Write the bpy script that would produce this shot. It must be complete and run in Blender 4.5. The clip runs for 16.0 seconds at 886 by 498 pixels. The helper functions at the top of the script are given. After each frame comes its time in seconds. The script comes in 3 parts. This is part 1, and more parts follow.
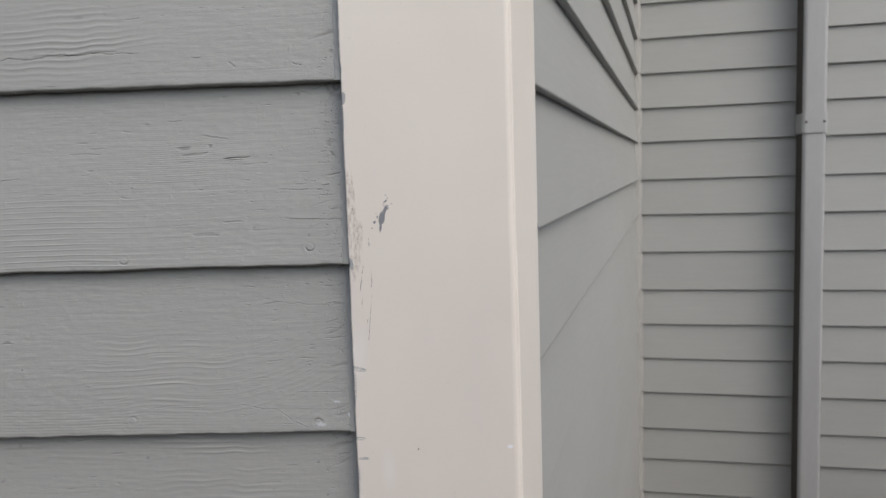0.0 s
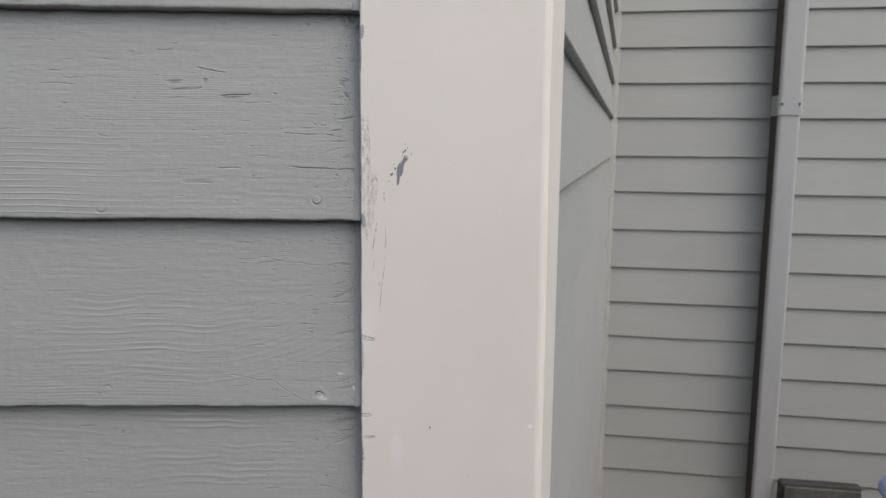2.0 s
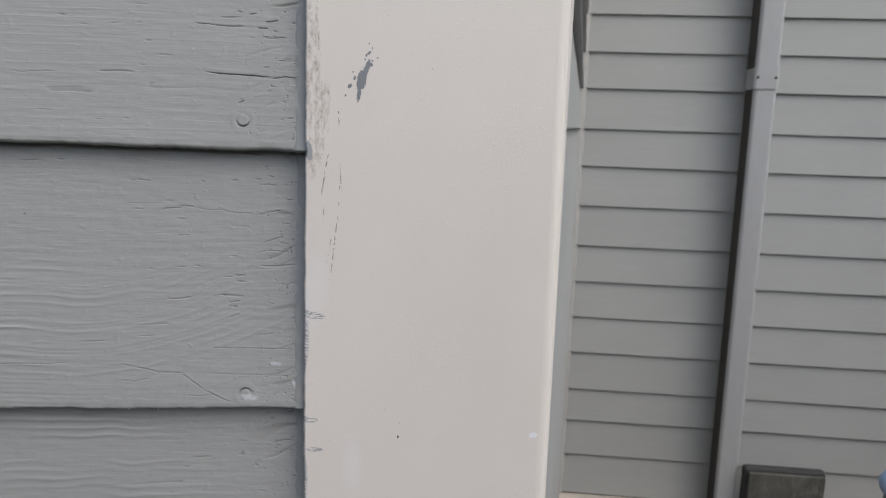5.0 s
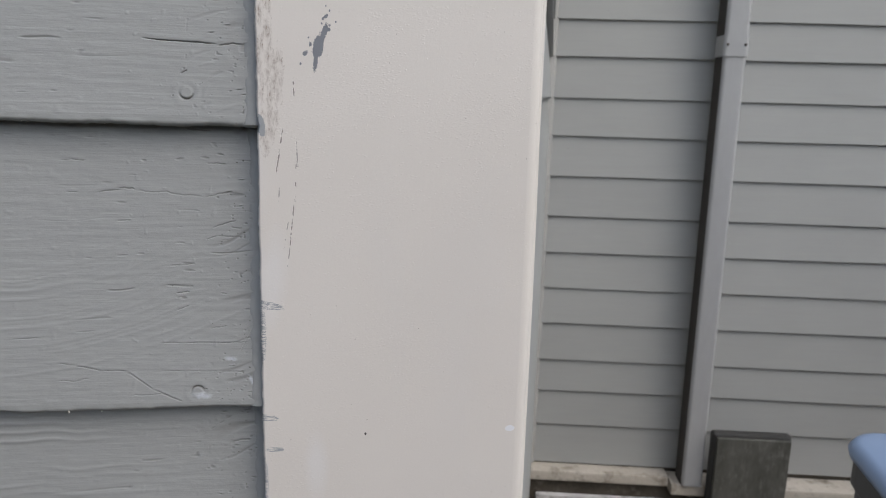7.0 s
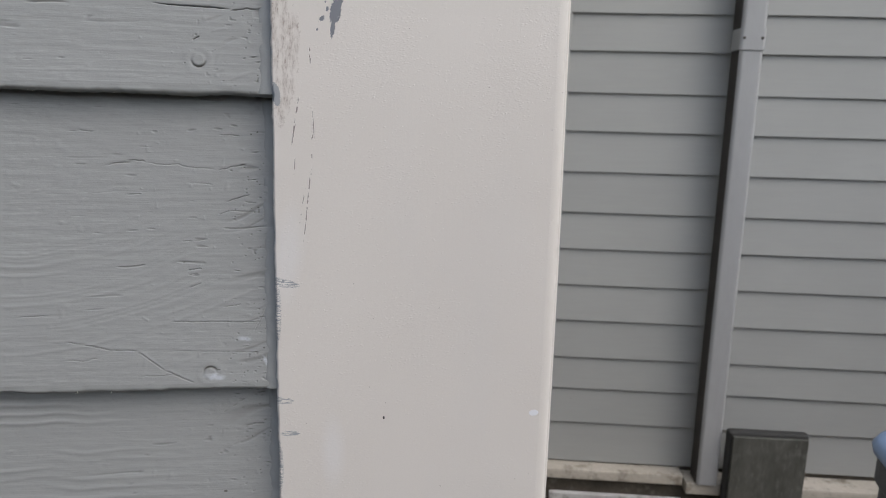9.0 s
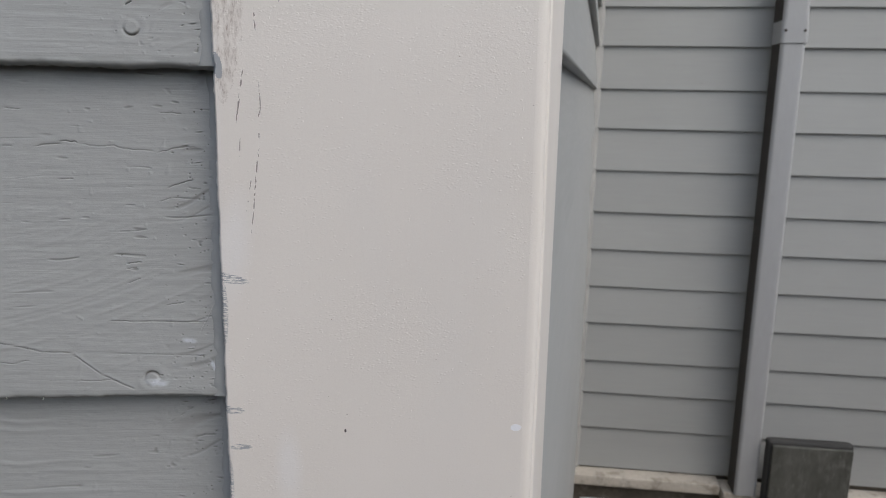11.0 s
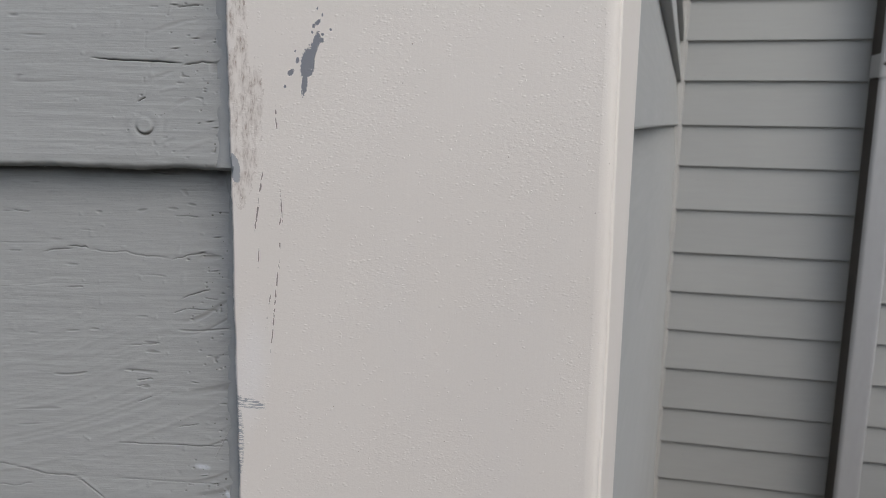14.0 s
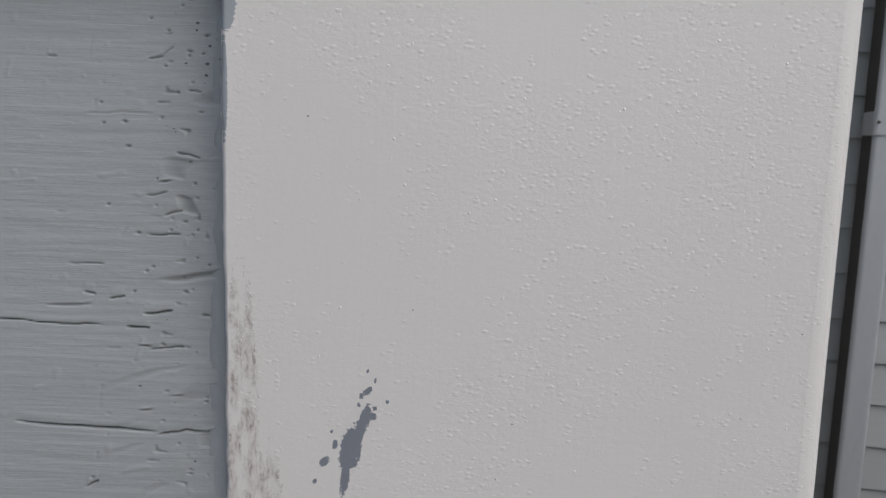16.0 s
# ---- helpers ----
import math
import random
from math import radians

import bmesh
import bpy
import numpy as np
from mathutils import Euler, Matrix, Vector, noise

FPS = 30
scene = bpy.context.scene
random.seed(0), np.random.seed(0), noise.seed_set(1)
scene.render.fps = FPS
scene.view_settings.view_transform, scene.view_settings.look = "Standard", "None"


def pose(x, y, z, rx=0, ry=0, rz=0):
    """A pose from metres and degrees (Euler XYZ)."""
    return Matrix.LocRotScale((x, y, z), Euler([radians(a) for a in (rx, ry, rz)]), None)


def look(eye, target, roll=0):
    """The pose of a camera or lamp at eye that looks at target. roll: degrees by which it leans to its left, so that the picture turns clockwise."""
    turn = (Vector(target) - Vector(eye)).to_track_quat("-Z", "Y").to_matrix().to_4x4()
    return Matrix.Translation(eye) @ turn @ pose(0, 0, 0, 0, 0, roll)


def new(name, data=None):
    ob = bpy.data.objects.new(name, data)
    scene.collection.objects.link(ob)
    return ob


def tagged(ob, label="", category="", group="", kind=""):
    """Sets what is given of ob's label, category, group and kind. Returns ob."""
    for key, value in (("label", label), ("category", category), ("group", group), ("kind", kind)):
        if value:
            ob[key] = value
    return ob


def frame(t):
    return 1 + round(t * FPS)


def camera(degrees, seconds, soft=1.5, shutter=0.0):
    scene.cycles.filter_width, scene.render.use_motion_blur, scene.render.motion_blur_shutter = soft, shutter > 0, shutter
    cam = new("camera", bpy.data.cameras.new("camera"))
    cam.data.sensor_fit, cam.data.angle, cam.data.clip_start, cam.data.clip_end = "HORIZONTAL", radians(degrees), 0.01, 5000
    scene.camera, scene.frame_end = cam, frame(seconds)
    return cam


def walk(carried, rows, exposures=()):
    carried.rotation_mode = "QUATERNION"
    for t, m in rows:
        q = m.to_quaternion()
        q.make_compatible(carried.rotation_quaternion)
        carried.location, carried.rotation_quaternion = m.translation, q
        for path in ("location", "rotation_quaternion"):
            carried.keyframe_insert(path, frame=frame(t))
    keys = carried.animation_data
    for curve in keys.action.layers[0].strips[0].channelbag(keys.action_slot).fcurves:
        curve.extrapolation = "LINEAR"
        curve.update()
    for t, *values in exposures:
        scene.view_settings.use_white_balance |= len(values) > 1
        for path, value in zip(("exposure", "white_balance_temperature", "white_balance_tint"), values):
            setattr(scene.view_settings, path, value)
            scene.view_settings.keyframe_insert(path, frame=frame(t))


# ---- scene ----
cam = camera(61.9, 16.0, soft=0.7)
PATH = [
    (0, (0.096, -0.582, 1.567), (0.032, 1.408, 1.374), -1.8),
    (0.5, (0.049, -0.54, 1.555), (0.031, 1.446, 1.323), -1.2),
    (1, (0.04, -0.526, 1.55), (0.057, 1.458, 1.302), -0.4),
    (1.5, (0.047, -0.522, 1.549), (0.087, 1.461, 1.288), 0.2),
    (2, (0.045, -0.524, 1.551), (0.105, 1.458, 1.285), 0.6),
    (2.5, (0.038, -0.517, 1.544), (0.116, 1.464, 1.279), 0.9),
    (3, (0.035, -0.509, 1.544), (0.135, 1.47, 1.274), 1.1),
    (3.5, (0.041, -0.473, 1.534), (0.164, 1.504, 1.256), 1.3),
    (6, (0.037, -0.36, 1.507), (0.262, 1.596, 1.153), 2.2),
    (6.5, (0.039, -0.357, 1.504), (0.286, 1.592, 1.127), 2.1),
    (7, (0.042, -0.352, 1.514), (0.306, 1.591, 1.123), 1.6),
    (7.5, (0.035, -0.353, 1.514), (0.302, 1.59, 1.119), 1.3),
    (8, (0.032, -0.351, 1.509), (0.291, 1.592, 1.115), 1.3),
    (10.5, (0.065, -0.311, 1.492), (0.229, 1.643, 1.1), 1.3),
    (11, (0.073, -0.303, 1.489), (0.205, 1.653, 1.098), 1.1),
    (11.5, (0.075, -0.302, 1.491), (0.181, 1.656, 1.102), 1.1),
    (12, (0.076, -0.294, 1.498), (0.14, 1.67, 1.123), 1.1),
    (12.5, (0.081, -0.283, 1.514), (0.101, 1.686, 1.162), 1.2),
    (13, (0.085, -0.272, 1.521), (0.06, 1.7, 1.186), 1.4),
    (13.5, (0.082, -0.261, 1.515), (0.021, 1.711, 1.192), 1.1),
    (14, (0.086, -0.257, 1.516), (0.013, 1.715, 1.193), 1.0),
    (14.5, (0.093, -0.249, 1.534), (0.005, 1.724, 1.219), 0.9),
    (15, (0.079, -0.212, 1.57), (-0.004, 1.764, 1.273), 1.3),
    (15.5, (0.069, -0.186, 1.581), (0.027, 1.793, 1.296), 1.7),
    (16, (0.049, -0.159, 1.603), (0.049, 1.823, 1.331), 1.8),
]
walk(cam, [(t, look(eye, target, roll)) for t, eye, target, roll in PATH],
     [(0, 0.13, 6200, 8.5), (3.5, 0.11, 6070, 8.5), (7, 0.05, 5980, 8), (11, 0.02, 5980, 8), (14.5, 0.0, 6030, 8), (15.5, -0.09, 5930, 7.5), (16, -0.20, 5790, 7.5)])
cam.data.dof.use_dof = True
cam.data.dof.focus_distance = 0.23
cam.data.dof.aperture_fstop = 42.0

# ---------------------------------------------------------------- light
SKY_STRENGTH, SUN_STRENGTH = 0.125, 1.75
SUN_ELEV, SUN_AZ = radians(46), radians(140)      # azimuth from +y towards +x
world = bpy.data.worlds.new("world")
scene.world = world
world.use_nodes = True
wn = world.node_tree.nodes
sky = wn.new("ShaderNodeTexSky")
sky.sky_type, sky.sun_disc = "NISHITA", False
sky.sun_elevation, sky.sun_rotation = SUN_ELEV, SUN_AZ
sky.air_density, sky.dust_density, sky.ozone_density = 1.0, 4.0, 1.0
world.node_tree.links.new(sky.outputs[0], wn["Background"].inputs[0])
wn["Background"].inputs[1].default_value = SKY_STRENGTH
sun = new("sun", bpy.data.lights.new("sun", "SUN"))
sun.data.energy, sun.data.angle, sun.data.color = SUN_STRENGTH, radians(85), (1.0, 0.94, 0.86)
sun_dir = Vector((math.sin(SUN_AZ) * math.cos(SUN_ELEV), math.cos(SUN_AZ) * math.cos(SUN_ELEV), math.sin(SUN_ELEV)))
sun.matrix_world = look(sun_dir * 20, (0, 0, 0))


# ---------------------------------------------------------------- materials
class Nodes:
    """A small writer of shader nodes."""

    def __init__(self, name):
        self.mat = bpy.data.materials.new(name)
        self.mat.use_nodes = True
        self.tree = self.mat.node_tree
        self.bsdf = self.tree.nodes["Principled BSDF"]

    def put(self, socket, value):
        if isinstance(value, bpy.types.NodeSocket):
            self.tree.links.new(value, socket)
        else:
            socket.default_value = value

    def node(self, kind, *values, **settings):
        n = self.tree.nodes.new(kind)
        for key, value in settings.items():
            setattr(n, key, value)
        for i, value in enumerate(values):
            if value is not None:
                self.put(n.inputs[i], value)
        return n

    def place(self):
        return self.node("ShaderNodeTexCoord").outputs["Object"]

    def mapped(self, vec, scale=(1, 1, 1), loc=(0, 0, 0), rot=(0, 0, 0), kind="POINT"):
        return self.node("ShaderNodeMapping", vec, loc, rot, scale, vector_type=kind).outputs[0]

    def noise(self, vec, scale, detail=4.0, rough=0.55, twist=0.0):
        n = self.node("ShaderNodeTexNoise")
        for key, value in (("Vector", vec), ("Scale", scale), ("Detail", detail), ("Roughness", rough), ("Distortion", twist)):
            self.put(n.inputs[key], value)
        return n.outputs["Fac"]

    def math(self, op, a, b=0.0, c=0.0):
        return self.node("ShaderNodeMath", a, b, c, operation=op).outputs[0]

    def ramp(self, fac, lo, hi, a=0.0, b=1.0):
        return self.node("ShaderNodeMapRange", fac, lo, hi, a, b).outputs[0]

    def mix(self, fac, a, b):
        n = self.node("ShaderNodeMix", data_type="RGBA")
        self.put(n.inputs[0], fac)
        self.put(n.inputs[6], a if isinstance(a, bpy.types.NodeSocket) else (*a, 1))
        self.put(n.inputs[7], b if isinstance(b, bpy.types.NodeSocket) else (*b, 1))
        return n.outputs[2]

    def bump(self, height, strength, distance, normal=None):
        n = self.node("ShaderNodeBump")
        n.inputs["Strength"].default_value, n.inputs["Distance"].default_value = strength, distance
        self.put(n.inputs["Height"], height)
        if normal:
            self.put(n.inputs["Normal"], normal)
        return n.outputs[0]

    def finish(self, colour, rough, normal=None, metal=0.0, spec=0.5):
        self.put(self.bsdf.inputs["Base Color"], colour if isinstance(colour, bpy.types.NodeSocket) else (*colour, 1))
        self.put(self.bsdf.inputs["Roughness"], rough)
        self.put(self.bsdf.inputs["Metallic"], metal)
        self.put(self.bsdf.inputs["Specular IOR Level"], spec)
        if normal:
            self.put(self.bsdf.inputs["Normal"], normal)
        return self.mat

    def blot(self, vec, x, z, half_long, half_wide, lean, ragged, cells, fading=False):
        """1 inside a ragged oval on a wall in the xz plane; lean: degrees off the vertical."""
        p = self.mapped(vec, (half_wide, 1000, half_long), (x, 0, z), (0, radians(lean), 0), "TEXTURE")
        far = self.node("ShaderNodeVectorMath", p, operation="LENGTH").outputs["Value"]
        far = self.math("MULTIPLY_ADD", self.math("SUBTRACT", cells, 0.5), ragged, far)
        return self.ramp(far, 0.3, 1.1, 1.0, 0.0) if fading else self.math("LESS_THAN", far, 1.0)


SIDING_GREY = (0.334, 0.338, 0.328)


def siding_paint(name, along, fine):
    """Grey house paint over wood; along: the grain's direction in plan; fine: how strong the grain shows."""
    n = Nodes(name)
    p = n.place()
    p = n.mapped(p, (1, 1, 1), (0, 0, 0), (0, 0, -math.atan2(along[1], along[0])))
    grain = n.noise(n.mapped(p, (40, 40, 900)), 1.0, 5.0, 0.6, 0.4)
    streak = n.noise(n.mapped(p, (9, 9, 160)), 1.0, 4.0, 0.6)
    cloud = n.noise(n.mapped(p, (3.0, 3.0, 5.0)), 1.0, 3.0, 0.55)
    brush = n.noise(n.mapped(p, (120, 120, 1500)), 1.0, 2.0)
    rnd = n.node("ShaderNodeObjectInfo").outputs["Random"]
    tone = n.math("ADD", n.math("MULTIPLY", n.math("SUBTRACT", cloud, 0.5), 0.16), n.math("MULTIPLY", n.math("SUBTRACT", streak, 0.5), 0.10 + 0.02 * fine))
    tone = n.math("ADD", tone, n.math("MULTIPLY", n.math("SUBTRACT", rnd, 0.5), 0.04))
    value = n.math("ADD", tone, 1.0)
    hue = n.node("ShaderNodeHueSaturation", 0.5, 1.0, value, 1.0, (*SIDING_GREY, 1)).outputs[0]
    specks = n.node("ShaderNodeTexVoronoi", feature="F1")
    n.put(specks.inputs["Vector"], n.mapped(p, (26, 26, 48)))
    specks.inputs["Scale"].default_value = 1.0
    dirt = n.math("MULTIPLY", n.math("LESS_THAN", specks.outputs["Distance"], 0.025), n.math("GREATER_THAN", cloud, 0.50))
    col = n.mix(n.math("MULTIPLY", dirt, 0.75), hue, (0.08, 0.072, 0.06))
    if fine > 0.5:
        grime_and_shade = n.node("ShaderNodeAttribute", attribute_name="grime_and_shade").outputs["Fac"]
        pale = n.node("ShaderNodeAttribute", attribute_name="flaked").outputs["Fac"]
        col = n.mix(grime_and_shade, col, (0.055, 0.046, 0.036))
        col = n.mix(pale, col, (0.52, 0.54, 0.57))
    if fine > 0.5:
        lumps = n.noise(n.mapped(p, (90, 90, 190)), 1.0, 3.0, 0.5)
        flecks = n.noise(n.mapped(p, (260, 260, 1500)), 1.0, 3.0, 0.7)
        col = n.mix(n.ramp(flecks, 0.64, 0.80, 0.0, 0.4), col, (0.24, 0.235, 0.22))
        grit = n.noise(n.mapped(p, (900, 900, 1700)), 1.0, 2.0, 0.7)
        col = n.mix(n.ramp(grit, 0.56, 0.74, 0.0, 0.30), col, (0.25, 0.245, 0.23))
        col = n.mix(n.ramp(flecks, 0.36, 0.22, 0.0, 0.35), col, (0.38, 0.39, 0.385))
        # pinholes crowding towards the joint
        pin = n.node("ShaderNodeTexVoronoi", feature="F1")
        n.put(pin.inputs["Vector"], n.mapped(p, (300, 1, 430)))
        pin.inputs["Scale"].default_value = 1.0
        where = n.ramp(n.node("ShaderNodeSeparateXYZ", p).outputs[0], -0.040, -0.004)
        pins = n.math("LESS_THAN", n.math("MULTIPLY_ADD", flecks, 0.10, pin.outputs["Distance"]), n.math("MULTIPLY_ADD", n.math("MULTIPLY", where, n.ramp(n.noise(n.mapped(p, (60, 1, 90)), 1.0, 1.0), 0.45, 0.65)), 0.17, 0.03))
        col = n.mix(n.math("MULTIPLY", pins, 0.85), col, (0.07, 0.062, 0.05))
        base = n.bump(lumps, 0.22, 0.0010)
    else:
        base = None
    h1 = n.bump(grain, 0.17 * fine, 0.0006, base)
    h2 = n.bump(brush, 0.16, 0.0003, h1)
    return n.finish(col, n.ramp(streak, 0.2, 0.8, 0.46, 0.62), h2, spec=0.4)


M_NEAR = siding_paint("grey_siding_paint_weathered", (1, 0), 1.0)
SIDE_U, FAR_V = Vector((0.2714, 0.9625)), Vector((0.9823, -0.1873))
M_SIDE = siding_paint("grey_siding_paint_side", SIDE_U, 0.35)
M_FAR = siding_paint("grey_siding_paint_far", FAR_V, 0.35)


def trim_paint(name, worn):
    """Cream trim paint; worn: with the chips, scrapes and dirt of the corner board."""
    n = Nodes(name)
    p = n.place()
    cloud = n.noise(p, 7.0, 4.0)
    wipe = n.noise(n.mapped(p, (14, 14, 4)), 1.0, 3.0)
    col = n.mix(n.ramp(cloud, 0.3, 0.7), (0.688, 0.642, 0.590), (0.728, 0.684, 0.634))
    col = n.mix(n.ramp(wipe, 0.55, 0.8, 0.0, 0.3), col, (0.655, 0.64, 0.63))
    grit = n.noise(p, 1500.0, 3.0, 0.7)
    col = n.mix(n.ramp(grit, 0.55, 0.75, 0.0, 0.24), col, (0.56, 0.51, 0.46))
    col = n.mix(n.ramp(grit, 0.45, 0.28, 0.0, 0.16), col, (0.80, 0.77, 0.73))
    peel = n.noise(n.mapped(p, (0.6, 1, 1)), 900.0, 4.0, 0.65, 0.6)
    patch = n.noise(p, 22.0, 4.0, 0.6)
    nib = n.node("ShaderNodeTexVoronoi", feature="F1")
    n.put(nib.inputs["Vector"], p)
    nib.inputs["Scale"].default_value = 170.0
    dots = n.ramp(n.math("MULTIPLY_ADD", peel, 0.05, nib.outputs["Distance"]), 0.030, 0.075, 1.0, 0.0)
    keep = n.math("GREATER_THAN", n.noise(p, 60.0, 1.0), 0.46)
    dots = n.math("MULTIPLY", dots, keep)
    drag = n.noise(n.mapped(p, (700, 700, 60)), 1.0, 2.0)
    crumb = n.node("ShaderNodeTexVoronoi", feature="F1")
    n.put(crumb.inputs["Vector"], n.mapped(p, (0.6, 1, 1)))
    crumb.inputs["Scale"].default_value = 820.0
    crumbs = n.math("MULTIPLY", n.ramp(n.math("MULTIPLY_ADD", peel, 0.5, crumb.outputs["Distance"]), 0.38, 0.62, 1.0, 0.0), n.math("GREATER_THAN", n.noise(p, 210.0, 1.0), n.ramp(patch, 0.38, 0.62, 0.64, 0.47)))
    relief = n.math("MULTIPLY_ADD", dots, 0.45, n.math("MULTIPLY", peel, n.ramp(patch, 0.40, 0.66, 0.06, 0.32)))
    relief = n.math("MULTIPLY_ADD", crumbs, 0.12, relief)
    relief = n.math("MULTIPLY_ADD", drag, 0.04, relief)
    pore = n.node("ShaderNodeTexVoronoi", feature="F1")
    n.put(pore.inputs["Vector"], n.mapped(p, (1, 1, 1), (3.1, 0, 1.7)))
    pore.inputs["Scale"].default_value = 125.0
    holes = n.math("MULTIPLY", n.math("LESS_THAN", pore.outputs["Distance"], 0.033), n.math("GREATER_THAN", n.noise(p, 30.0, 0.0), 0.44))
    col = n.mix(n.math("MULTIPLY", holes, 0.7), col, (0.24, 0.19, 0.155))
    if worn:
        cells = n.noise(p, 760.0, 6.0, 0.75)
        fine = n.noise(p, 2200.0, 3.0, 0.7)
        streaks = n.noise(n.mapped(p, (1300, 1, 420)), 1.0, 4.0, 0.65)
        bare, ragged = None, None
        # x, z, half length, half width, lean, raggedness
        for x, z, a, b, lean, rag in ((0.0327, 1.5428, 0.0040, 0.0012, 18, 1.1), (0.0301, 1.5368, 0.0054, 0.0023, 11, 0.8), (0.0289, 1.5300, 0.0042, 0.0010, 8, 1.1),
                                      (0.0243, 1.5336, 0.0013, 0.0009, 35, 1.2), (0.0266, 1.5376, 0.0010, 0.0006, 8, 1.2), (0.0346, 1.5443, 0.0009, 0.0011, 25, 1.3),
                                      (0.0336, 1.5500, 0.0012, 0.0007, 40, 1.3), (0.0322, 1.5488, 0.0007, 0.0005, 10, 1.2), (0.0352, 1.5524, 0.0006, 0.0003, 10, 1.0),
                                      (0.0379, 1.5477, 0.0005, 0.0004, 0, 1.0), (0.0317, 1.5468, 0.0005, 0.0004, 0, 1.0), (0.0335, 1.5545, 0.0005, 0.0003, 10, 1.0),
                                      (0.0222, 1.5290, 0.0006, 0.0004, 20, 1.0), (0.0352, 1.5461, 0.0005, 0.0005, 0, 1.0), (0.0258, 1.5405, 0.0005, 0.0003, 20, 1.0)):
            m = n.blot(p, x, z, a, b, lean, rag * 1.9, cells if a > 0.002 else fine)
            bare = m if bare is None else n.math("MAXIMUM", bare, m)
        dash = n.math("GREATER_THAN", n.noise(n.mapped(p, (900, 1, 330)), 1.0, 2.0), 0.50)
        for x, z, a, b, lean, rag in ((0.0122, 1.4890, 0.0110, 0.00055, 9, 1.6), (0.0196, 1.4800, 0.0125, 0.00045, 2, 1.7), (0.0202, 1.4890, 0.0070, 0.0003, -3, 1.6),
                                      (0.0176, 1.4560, 0.0120, 0.00045, 6, 1.7), (0.0150, 1.4520, 0.0075, 0.0004, 10, 1.7), (0.0160, 1.4410, 0.0060, 0.0003, 8, 1.7),
                                      (0.0190, 1.5185, 0.0040, 0.0005, -2, 1.8), (0.0118, 1.4700, 0.0040, 0.0003, 4, 1.8)):
            m = n.math("MULTIPLY", n.blot(p, x, z, a, b * 0.62, lean, rag, streaks), dash)
            ragged = m if ragged is None else n.math("MAXIMUM", ragged, m)
        # bristle marks where the wall's grey was brushed over the edge
        hairs = n.noise(n.mapped(p, (240, 1, 1900)), 1.0, 3.0, 0.6)
        strands = n.math("GREATER_THAN", hairs, 0.50)
        brushed = None
        for x, z, a, b, lean, rag, solid in ((0.0020, 1.4020, 0.0165, 0.0030, 0, 2.2, False), (0.0050, 1.4165, 0.0022, 0.0090, 12, 1.6, False), (0.0040, 1.3590, 0.0018, 0.0065, 6, 1.6, False), (0.0080, 1.3420, 0.0014, 0.0050, 0, 1.8, False),
                                             (0.0020, 1.3250, 0.0160, 0.0026, 0, 2.4, False), (0.0042, 1.5010, 0.0050, 0.0018, -8, 0.9, True), (0.0036, 1.6300, 0.0050, 0.0018, 5, 1.0, True), (0.0028, 1.6140, 0.0110, 0.0008, 0, 1.0, True)):
            m = n.blot(p, x, z, a, b, lean, rag, hairs)
            m = m if solid else n.math("MULTIPLY", m, strands)
            brushed = m if brushed is None else n.math("MAXIMUM", brushed, m)
        chip = n.math("MAXIMUM", bare, ragged)
        smear = n.math("MAXIMUM", n.blot(p, 0.0058, 1.540, 0.036, 0.0040, 0, 1.4, cells), n.blot(p, 0.0090, 1.512, 0.024, 0.0045, 8, 1.4, cells))
        clumps = n.noise(n.mapped(p, (420, 1, 150)), 1.0, 5.0, 0.6)
        smear = n.math("MULTIPLY", smear, n.math("MULTIPLY_ADD", n.ramp(streaks, 0.46, 0.62), n.ramp(clumps, 0.40, 0.60, 0.0, 0.55), n.ramp(clumps, 0.42, 0.66, 0.0, 0.3)))
        dab = n.blot(p, 0.1266, 1.3497, 0.0016, 0.0024, 0, 0.7, cells)
        rub = n.math("MULTIPLY", n.math("MAXIMUM", n.blot(p, 0.028, 1.333, 0.018, 0.006, 0, 1.6, wipe, True), n.blot(p, 0.008, 1.428, 0.026, 0.0075, 6, 1.6, wipe, True)), 0.28)
        nail = n.blot(p, 0.0525, 1.3490, 0.0008, 0.0005, 0, 0.8, cells)
        col = n.mix(smear, col, (0.28, 0.22, 0.175))
        col = n.mix(n.math("MAXIMUM", dab, rub), col, (0.80, 0.80, 0.82))
        col = n.mix(n.math("MULTIPLY", ragged, 0.85), col, (0.19, 0.165, 0.15))
        col = n.mix(brushed, col, (0.33, 0.34, 0.35))
        col = n.mix(bare, col, (0.215, 0.222, 0.245))
        col = n.mix(nail, col, (0.07, 0.06, 0.055))
        relief = n.math("MULTIPLY_ADD", chip, -1.6, relief)
        relief = n.math("MULTIPLY_ADD", dab, 1.2, relief)
    return n.finish(col, n.ramp(peel, 0.2, 0.8, 0.40, 0.52), n.bump(relief, 0.9, 0.00040), spec=0.45)


M_TRIM = trim_paint("cream_trim_paint_worn", True)
M_TRIM_PLAIN = trim_paint("cream_trim_paint", False)


